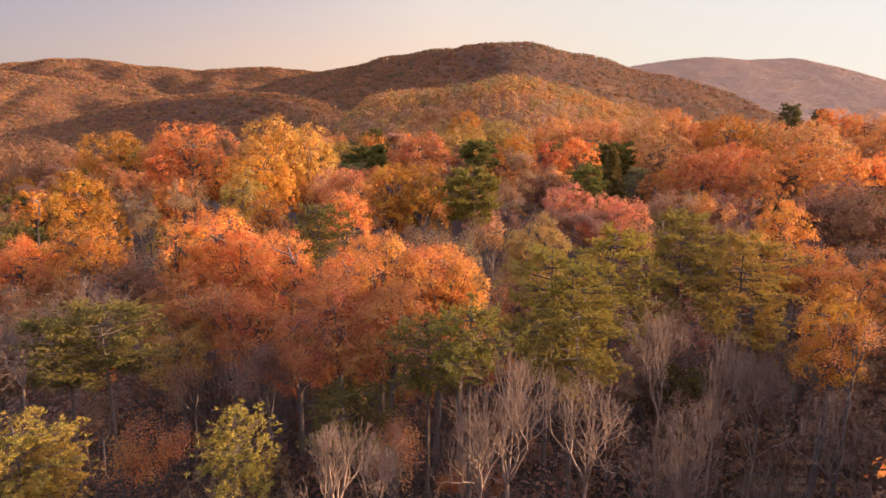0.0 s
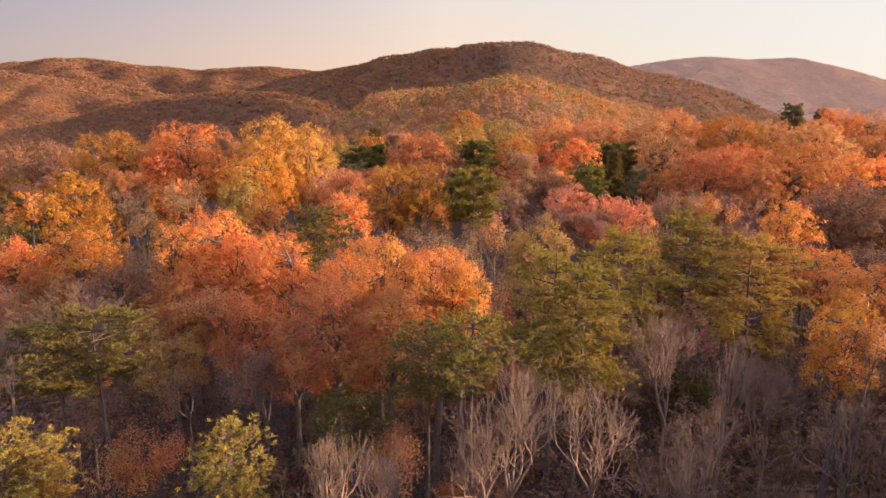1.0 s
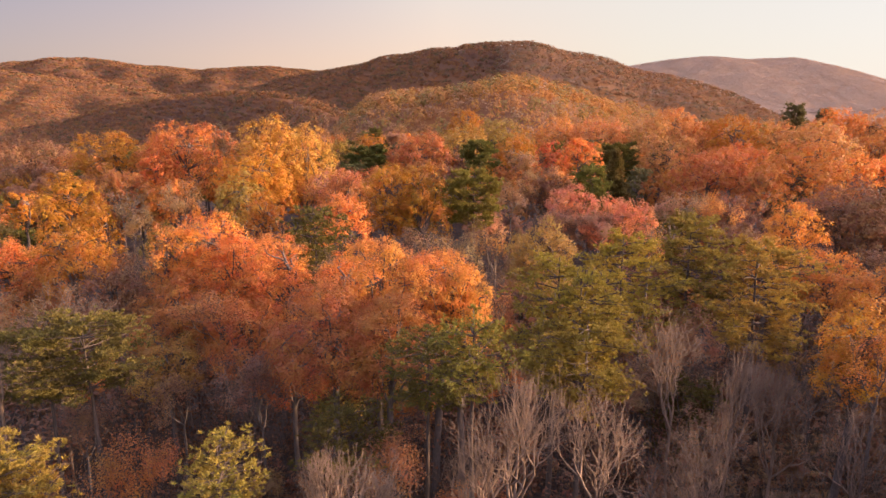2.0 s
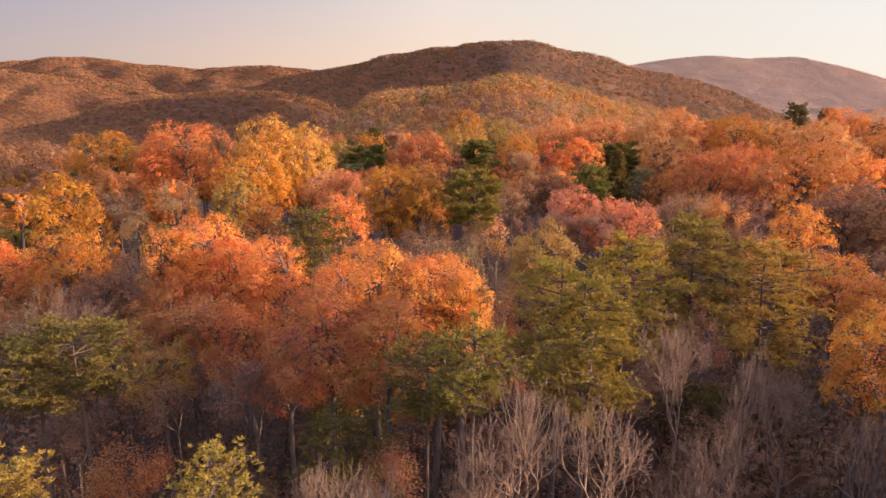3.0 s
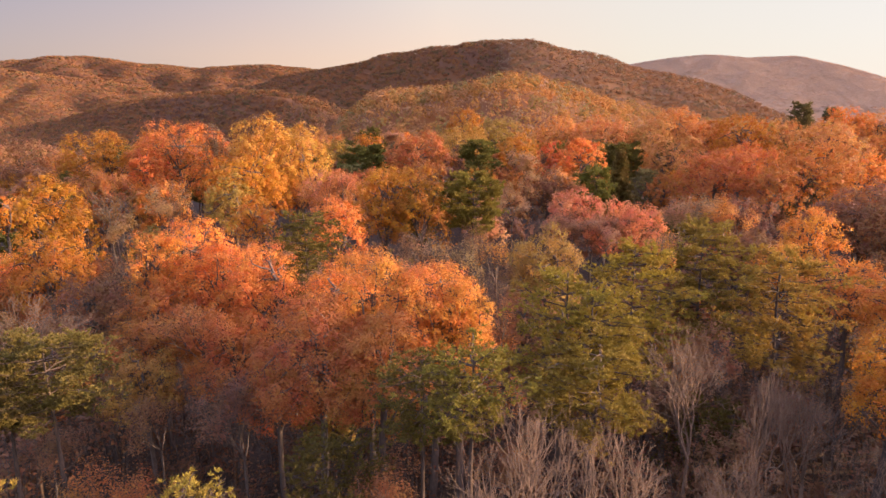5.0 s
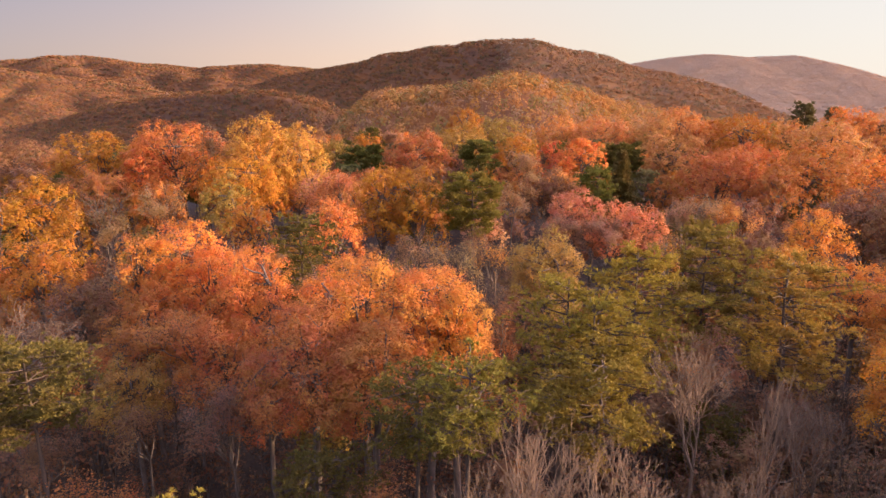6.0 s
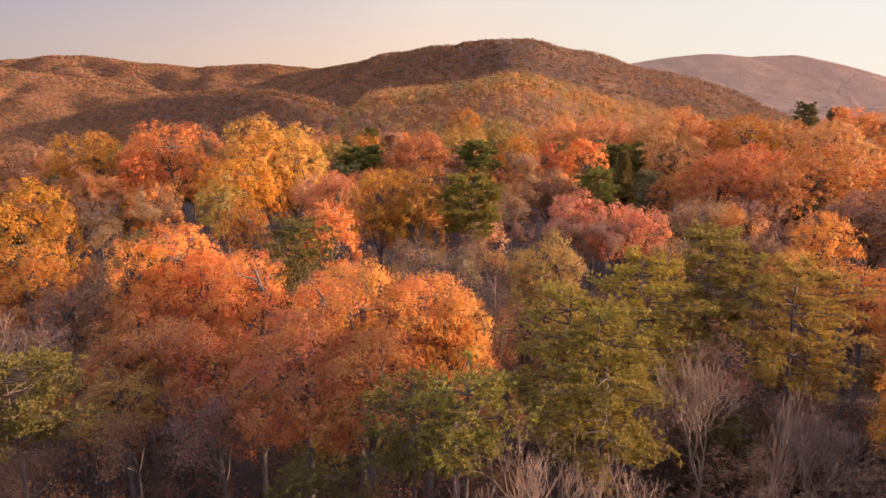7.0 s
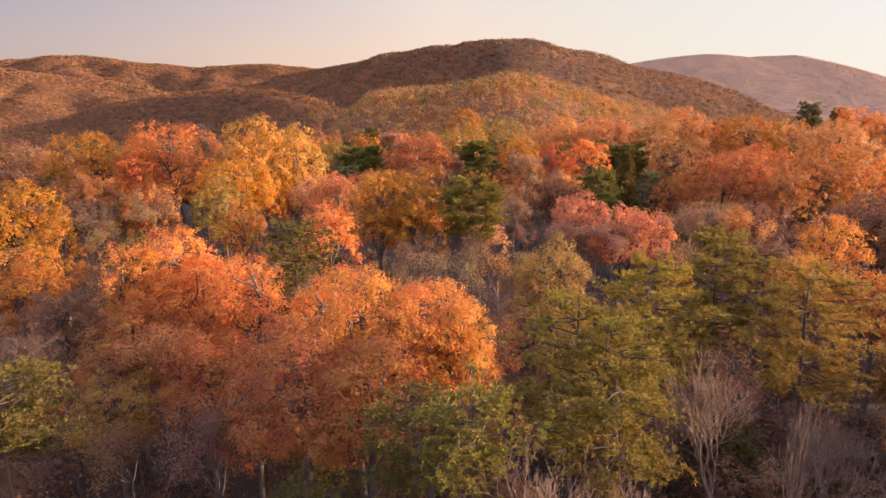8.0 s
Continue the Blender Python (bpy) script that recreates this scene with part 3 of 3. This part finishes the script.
plant("broad", 38.4, 90.0, 22.2, 10.2, 7.7, "rust")
plant("broad", 45.6, 95.0, 22.9, 9.0, 7.2, "rust")
plant("pine", 2.7, 61.0, 21.4, 6.3, 4.6, "moss")
plant("broad", -5.6, 62.0, 22.9, 5.3, 7.6, "gold")
plant("broad", -2.2, 61.0, 23.1, 4.9, 8.1, "gold")
plant("broad", -9.2, 57.0, 20.3, 5.1, 4.8, "redorange")
plant("sparse", -10.9, 66.0, 21.5, 6.2, 5.6, "pink")
plant("pine", -10.1, 50.0, 19.5, 3.8, 6.1, "green")
plant("broad", -18.4, 63.0, 19.4, 4.8, 4.2, "gold")
plant("broad", -23.5, 78.0, 22.4, 8.1, 5.9, "gold")
plant("broad", -23.5, 72.0, 20.6, 5.4, 6.1, "olive")
plant("sparse", -27.3, 65.0, 20.3, 5.8, 6.1, "tan")
plant("bare", -32.5, 64.0, 20.3, 5.4, 6.7, "grey")
plant("sparse", -28.5, 57.0, 19.2, 4.8, 4.8, "tan")
plant("broad", -37.5, 62.0, 21.1, 6.4, 5.9, "gold")
plant("broad", -29.4, 49.0, 18.4, 5.6, 4.2, "gold")
plant("broad", -31.3, 56.0, 19.3, 3.7, 4.2, "gold")
plant("broad", -45.2, 66.0, 19.6, 2.9, 3.7, "gold")
plant("broad", -35.8, 51.0, 16.8, 5.8, 3.9, "redorange")
plant("broad", -44.9, 62.0, 17.4, 3.5, 4.1, "olive")
plant("sparse", -49.8, 78.0, 21.2, 10.3, 5.9, "brown")
plant("sparse", -41.5, 80.0, 20.7, 9.1, 6.1, "rust")
plant("broad", -19.9, 45.0, 19.6, 3.4, 5.2, "redorange")
plant("broad", -17.4, 46.5, 20.1, 6.0, 6.6, "redorange")
plant("broad", -14.6, 44.5, 18.9, 4.6, 5.8, "redorange")
plant("broad", -11.6, 43.0, 19.5, 5.0, 6.4, "redorange")
plant("sparse", -14.4, 39.0, 16.5, 5.5, 4.4, "rust")
plant("broad", -6.2, 41.0, 18.7, 4.6, 5.2, "orange")
plant("broad", -0.6, 35.6, 20.5, 4.6, 6.0, "orange")
plant("broad", -3.7, 34.6, 20.6, 4.8, 6.2, "orange")
plant("broad", 1.2, 34.8, 19.8, 3.2, 5.2, "orange")
plant("broad", -6.0, 32.5, 18.6, 5.8, 4.6, "rust")
plant("broad", -2.8, 31.0, 18.3, 4.4, 4.4, "rust")
plant("sparse", -8.4, 46.0, 17.5, 3.0, 4.8, "tan")
plant("broad", 13.9, 68.0, 19.7, 5.4, 4.5, "pink")
plant("broad", 18.2, 64.0, 18.9, 6.7, 5.4, "pink")
plant("sparse", 22.4, 60.0, 19.6, 5.1, 5.1, "tan")
plant("sparse", 25.4, 58.0, 19.5, 4.9, 4.9, "orange")
plant("sparse", 7.5, 70.0, 19.6, 7.3, 4.6, "tan")
plant("sparse", 0.0, 50.0, 17.7, 2.8, 3.3, "tan")
plant("sparse", 4.3, 48.0, 18.9, 3.2, 5.0, "orange")
plant("broad", 7.0, 45.0, 19.8, 4.7, 5.1, "olive")
plant("pine", 5.5, 31.0, 20.2, 3.8, 5.9, "lime")
plant("pine", 6.9, 29.5, 19.6, 3.1, 4.2, "lime")
plant("pine", 11.1, 38.0, 19.7, 4.7, 6.1, "lime")
plant("sparse", 14.5, 45.0, 19.4, 2.6, 4.3, "gold")
plant("pine", 20.1, 50.0, 18.7, 5.9, 7.6, "lime")
plant("pine", 19.3, 37.0, 19.5, 4.9, 5.9, "lime")
plant("pine", 5.9, 27.0, 18.1, 4.3, 3.1, "moss")
plant("broad", 29.8, 52.5, 20.3, 4.5, 4.5, "orange")
plant("broad", 25.9, 49.0, 18.0, 5.1, 4.2, "orange")
plant("broad", 30.0, 47.0, 17.2, 4.9, 4.9, "orange")
plant("broad", 30.1, 42.0, 16.7, 4.8, 4.4, "orange")
plant("broad", 19.3, 29.0, 18.7, 3.0, 4.1, "gold")
plant("sparse", 19.6, 27.0, 17.5, 3.8, 3.8, "orange")
plant("sparse", 36.7, 50.0, 16.4, 4.3, 4.3, "tan")
plant("pine", 1.2, 25.0, 18.8, 2.8, 2.6, "moss")
plant("pine", -0.8, 27.0, 17.4, 3.1, 2.8, "green")
plant("bare", -23.2, 36.0, 17.5, 5.8, 5.8, "grey")
plant("pine", -17.4, 30.0, 17.4, 5.0, 3.4, "green")
plant("pine", -20.0, 30.0, 16.8, 3.4, 3.4, "green")
plant("broad", -17.3, 37.5, 13.8, 3.9, 3.5, "olive")
plant("bare", -21.5, 29.0, 17.3, 4.1, 4.1, "grey")
plant("pine", -16.4, 21.5, 15.3, 3.0, 2.6, "straw")
plant("pine", -15.8, 22.5, 14.2, 2.3, 2.3, "straw")
plant("sparse", -15.7, 30.0, 11.6, 5.6, 6.3, "rust")
plant("pine", -7.5, 20.7, 16.0, 2.2, 2.7, "straw")
plant("bare", -4.3, 19.0, 17.0, 2.5, 3.8, "grey")
plant("bare", -3.1, 21.0, 15.3, 2.4, 3.6, "grey")
plant("bare", 2.7, 22.3, 18.0, 4.2, 6.1, "grey")
plant("bare", 6.0, 22.8, 17.6, 3.7, 6.0, "grey")
plant("bare", 1.4, 20.5, 16.4, 2.1, 3.7, "grey")
plant("bare", 12.3, 31.0, 17.8, 4.7, 7.6, "grey")
plant("bare", 13.9, 29.0, 17.0, 3.3, 6.6, "grey")
plant("bare", 16.3, 29.5, 15.4, 3.6, 6.7, "grey")
plant("bare", 18.7, 26.5, 14.4, 3.5, 5.0, "grey")
plant("bare", 9.3, 24.0, 13.6, 3.0, 6.0, "grey")
plant("bare", 11.6, 25.5, 14.6, 3.2, 6.5, "grey")
plant("bare", 10.8, 21.0, 11.6, 3.4, 6.0, "grey")
plant("bare", 14.6, 24.0, 12.6, 3.2, 6.0, "grey")
plant("bare", 17.4, 22.5, 12.4, 3.4, 6.0, "grey")
plant("bare", 20.6, 25.0, 13.6, 3.6, 6.0, "grey")
plant("bare", 1.5, 26.5, 12.0, 3.6, 6.0, "grey")
plant("bare", -13.5, 40.0, 12.2, 4.5, 6.1, "grey")
plant("sparse", -9.8, 33.0, 14.4, 5.3, 4.7, "brown")
plant("sparse", -2.5, 27.0, 14.2, 4.8, 7.0, "brown")
plant("pine", -4.4, 27.0, 14.1, 3.1, 2.8, "green")
plant("sparse", -15.7, 35.0, 12.2, 4.0, 3.6, "brown")
plant("sparse", -20.9, 33.0, 11.3, 4.7, 3.7, "brown")
plant("broad", -18.6, 43.0, 16.2, 6.1, 4.9, "rust")
plant("broad", -12.2, 38.0, 15.6, 5.0, 4.0, "rust")
plant("broad", -25.2, 46.0, 15.5, 5.2, 4.3, "brown")
plant("broad", -32.8, 50.0, 15.2, 6.1, 4.3, "rust")
plant("broad", -8.6, 34.0, 15.4, 3.5, 3.2, "rust")
plant("sparse", 14.7, 60.0, 17.6, 7.9, 4.5, "tan")
plant("sparse", 11.6, 62.0, 17.9, 5.3, 4.1, "brown")
plant("broad", 28.8, 60.0, 16.5, 5.7, 4.0, "brown")
plant("broad", 32.7, 64.0, 17.0, 4.8, 4.2, "brown")
plant("sparse", 22.5, 36.0, 13.3, 4.4, 4.8, "brown")
plant("sparse", 3.2, 42.0, 15.4, 4.5, 7.0, "rust")
plant("sparse", 2.6, 47.0, 16.2, 4.5, 7.0, "brown")
plant("sparse", 2.2, 54.0, 17.3, 4.8, 6.0, "tan")
plant("sparse", 3.4, 59.0, 17.8, 5.0, 6.0, "brown")
plant("sparse", -2.2, 56.0, 17.6, 5.2, 6.0, "tan")
plant("sparse", -13.6, 53.0, 17.4, 5.0, 6.0, "tan")
plant("sparse", -22.0, 55.0, 17.6, 5.2, 6.5, "tan")
plant("sparse", -24.6, 50.0, 16.8, 4.6, 6.0, "brown")
plant("sparse", 29.0, 70.0, 18.6, 6.0, 6.5, "tan")
plant("broad", 33.5, 72.0, 18.4, 6.0, 6.0, "brown")


# ---- the rest of the wood between and around them ----
def headroom(x, y, wide):
    """How high a tree may stand here without hiding the crowns that rise above the canopy behind it."""
    best = 99.0
    for a, b, z, w in NAMED:
        if b > y + 1.5 and abs(a - x * b / max(y, 1)) < (w + wide * 0.7 * b / max(y, 1)) / 2:
            best = min(best, 27.1 + (z - 27.1) * (y - 3.0) / (b - 3.0))
    return best


def fill_wood():
    rs = np.random.RandomState(77)
    spots = [(gx, gy, 2.4) for gx in np.arange(-112, 130, 6.8) for gy in np.arange(60, 178, 6.8)]
    spots += [(gx, gy, 1.7) for gx in np.arange(-50, 72, 4.8) for gy in np.arange(-28, 58, 4.8)]
    for gx, gy, loose in spots:
        x, y = gx + rs.uniform(-loose, loose), gy + rs.uniform(-loose, loose)
        toss, drop, wide, pick = rs.uniform(), rs.uniform(), rs.uniform(4.5, 8.5), rs.randint(0, 100)
        if abs(x) > 8 + 0.78 * max(y, 16) + (24 if x > 0 else 0):
            continue
        if any((x - a) ** 2 + (y - b) ** 2 < (3.2 if y > 58 else 2.3) ** 2 for a, b in PLACED):
            continue
        g = float(height(x, y))
        deep_in = y < 36 and not x > 3 + 0.78 * max(y, 16)
        hidden = x > 3 + 0.78 * max(y, 16)
        tall = 17.0 - ((2.5 if y > 48 else -1.5) if hidden else 3.5 + 5.5 * drop if y < 85 else 2.5 + 3.5 * drop)
        if deep_in:
            tall = 7.0 + 5.0 * drop
            kind, colour = ("bare", "grey") if toss < 0.45 else ("sparse", ("brown", "rust")[pick % 2]) if toss < 0.75 else ("broad", "brown")
        elif hidden:
            wide = wide + 2.5
            kind, colour = "broad", ("rust", "orange", "brown")[pick % 3]
        elif y < 85:
            kind, colour = ("bare", "grey") if toss < 0.22 else ("sparse", ("rust", "brown", "tan")[pick % 3]) if toss < 0.6 else ("broad", ("rust", "brown", "olive", "brown")[pick % 4]) if toss < 0.92 else ("pine", "green")
        else:
            kind, colour = ("sparse", ("tan", "rust", "brown")[pick % 3]) if toss < 0.25 else ("pine", ("green", "dark")[pick % 2]) if toss < 0.37 else ("broad", ("hazed", "rust", "gold", "hazed", "olive", "rust", "orange")[pick % 7])
        if y > 14 and not hidden:
            tall = min(tall, headroom(x, y, wide) - g)
        if tall < 4:
            continue
        plant(kind, x, y, g + tall, min(wide, tall * 0.6), min(tall * 0.6, wide * 1.15), colour, own=False)


def sunward_stand():
    """The wood goes on towards the sun, beside the camera's way."""
    rs = np.random.RandomState(79)
    for gy in np.arange(-12, 42, 5.4):
        for k in range(6):
            x, y = 5 + 0.8 * max(gy, 2) + 5.2 * k + rs.uniform(-1.5, 1.5), gy + rs.uniform(-1.5, 1.5)
            tall, wide, pick = rs.uniform(16.5, 19.5), rs.uniform(6, 9), rs.randint(0, 100)
            if any((x - a) ** 2 + (y - b) ** 2 < 2.6 ** 2 for a, b in PLACED):
                continue
            plant("broad", x, y, float(height(x, y)) + tall, wide, 9, ("rust", "orange", "gold", "brown")[pick % 4], own=False)
            if k % 2:
                plant("broad", x + 2.5, y + 2.0, float(height(x, y)) + tall * 0.45, wide, 6, ("brown", "rust")[pick % 2], own=False)


def understory():
    """Low bushes and saplings in withered leaf under the near trees."""
    rs = np.random.RandomState(78)
    kinds = []
    for k in range(6):
        trunk, limbs, twigs, crown = bare_parts(rs, 5.0, 3.4, 4.4, 3, 4, 420, 0.10)
        wood = [tubes([b for limb in limbs + twigs for b in limb], 3)]
        v, f, n = [], [], 0
        for vv, ff in wood:
            v.append(vv), f.append(np.concatenate([ff[:, :3], ff[:, [0, 2, 3]]]) + n)
            n += len(vv)
        kinds.append((np.concatenate(v), np.concatenate(f), crown))
    stems, leafage = ([], [], [0]), ([], [], [0])
    for gx in np.arange(-40, 46, 3.0):
        for gy in np.arange(13, 56, 3.0):
            x, y = gx + rs.uniform(-1.6, 1.6), gy + rs.uniform(-1.6, 1.6)
            s, turn, k = rs.uniform(0.8, 2.1), rs.uniform(0, 6.28), rs.randint(0, 6)
            if abs(x) > 4 + 0.78 * y:
                continue
            c, d = math.cos(turn) * s, math.sin(turn) * s
            m = np.array([[c, -d, 0], [d, c, 0], [0, 0, s]])
            at = np.array([x, y, float(height(x, y))])
            for (vs, fs, count), vv, ff in ((stems, *kinds[k][:2]), (leafage, *kinds[k][2])):
                vs.append(vv @ m.T + at), fs.append(ff + count[0])
                count[0] += len(vv)
    ob = tagged(new("undergrowth", make_mesh("undergrowth", np.concatenate(stems[0]), np.concatenate(stems[1]), BARK)), "leafless brown undergrowth between the tree trunks", "undergrowth", kind="stuff")
    bush = tagged(new("bush_leaves", make_mesh("bush_leaves", np.concatenate(leafage[0]), np.concatenate(leafage[1]), LEAF)), "withered brown leaves on the undergrowth", "undergrowth", kind="stuff")
    bush.color = (0.21, 0.095, 0.05, 1)


def in_sight(x, y, z):
    """Which trees are not far below the skyline of nearer land, as seen from the air over the rise."""
    hid = np.full(len(x), -99.0)
    for f in np.linspace(0.12, 0.97, 30):
        hid = np.maximum(hid, height(x * f, y * f) - (27 + (z - 27) * f))
    return hid < 2.0


def woods(name, label, material, box, spacing, size, stem, tall, cards, leaf, round_, seed):
    """Far woods as one thing: a crown of leaf clumps for every tree."""
    rs = np.random.RandomState(seed)
    x0, x1, y0, y1 = box
    gx, gy = np.meshgrid(np.arange(x0, x1, spacing), np.arange(y0, y1, spacing))
    x = gx.ravel() + rs.uniform(-0.5, 0.5, gx.size) * spacing
    y = gy.ravel() + rs.uniform(-0.5, 0.5, gx.size) * spacing
    ok = np.abs(x) < 0.76 * y + 60
    x, y = x[ok], y[ok]
    ok = in_sight(x, y, height(x, y) + stem + tall)
    x, y = x[ok], y[ok]
    n = len(x)
    z = height(x, y)
    up = rs.uniform(0.75, 1.25, n) * tall
    r = rs.uniform(0.7, 1.25, n) * size / 2
    tree = np.repeat(np.arange(n), cards)
    d = unit(rs.normal(size=(len(tree), 3)) + [0, 0, 0.55])
    reach = np.stack([r, r, 0.42 * up], -1)
    c = np.stack([x, y, z + stem + 0.58 * up], -1)[tree] + d * reach[tree] * rs.uniform(0.7, 1.04, (len(tree), 1))
    slope = np.stack([height(x - 6, y) - height(x + 6, y), height(x, y - 6) - height(x, y + 6), np.full(n, 12.0)], -1)
    v, f = leaves(rs, c, unit(slope)[tree] * (1.3 - round_) + d * round_, leaf * 1.1, leaf, up=0.0, chaos=0.15)
    tint = np.repeat(rs.uniform(0, 1, n)[tree] + rs.normal(size=len(tree)) * 0.03, 3)
    return tagged(new(name, make_mesh(name, v, f, material, tint)), label, "woods", kind="stuff")


fill_wood()
sunward_stand()
understory()
woods("spur_woods", "autumn woods in tan, rust and gold on a spur, brightened as if sunlit", SPUR_WOODS, (-80, 560, 200, 640), 6.4, 8.6, 0.5, 10.5, 40, 1.35, 0.85, 1)
woods("valley_woods", "dim brown autumn woods across a valley", WOODS, (-620, -80, 200, 640), 6.4, 8.6, 1.0, 8.0, 24, 1.6, 0.7, 5)
woods("hill_woods", "dim brown and orange woods on a broad hill", WOODS, (-1000, 70, 640, 1330), 6.8, 9.0, 1.0, 5.0, 20, 2.2, 0.5, 2)
woods("flank_woods", "tan woods on a hill's flank, coloured lighter as if sunlit", FLANK_WOODS, (70, 960, 640, 1330), 6.8, 9.0, 1.0, 5.0, 22, 2.0, 0.5, 6)
woods("far_ridge_woods", "brown autumn woods on a distant ridge", WOODS, (-1600, 340, 1330, 1950), 8.6, 12.0, 1.5, 6.0, 14, 3.4, 0.5, 3)
woods("mountain_woods", "far mountain woods, mauve-brown paled with painted haze", FAR_WOODS, (340, 2150, 1330, 2560), 10.0, 15.0, 1.0, 3.5, 10, 5.5, 0.1, 4)
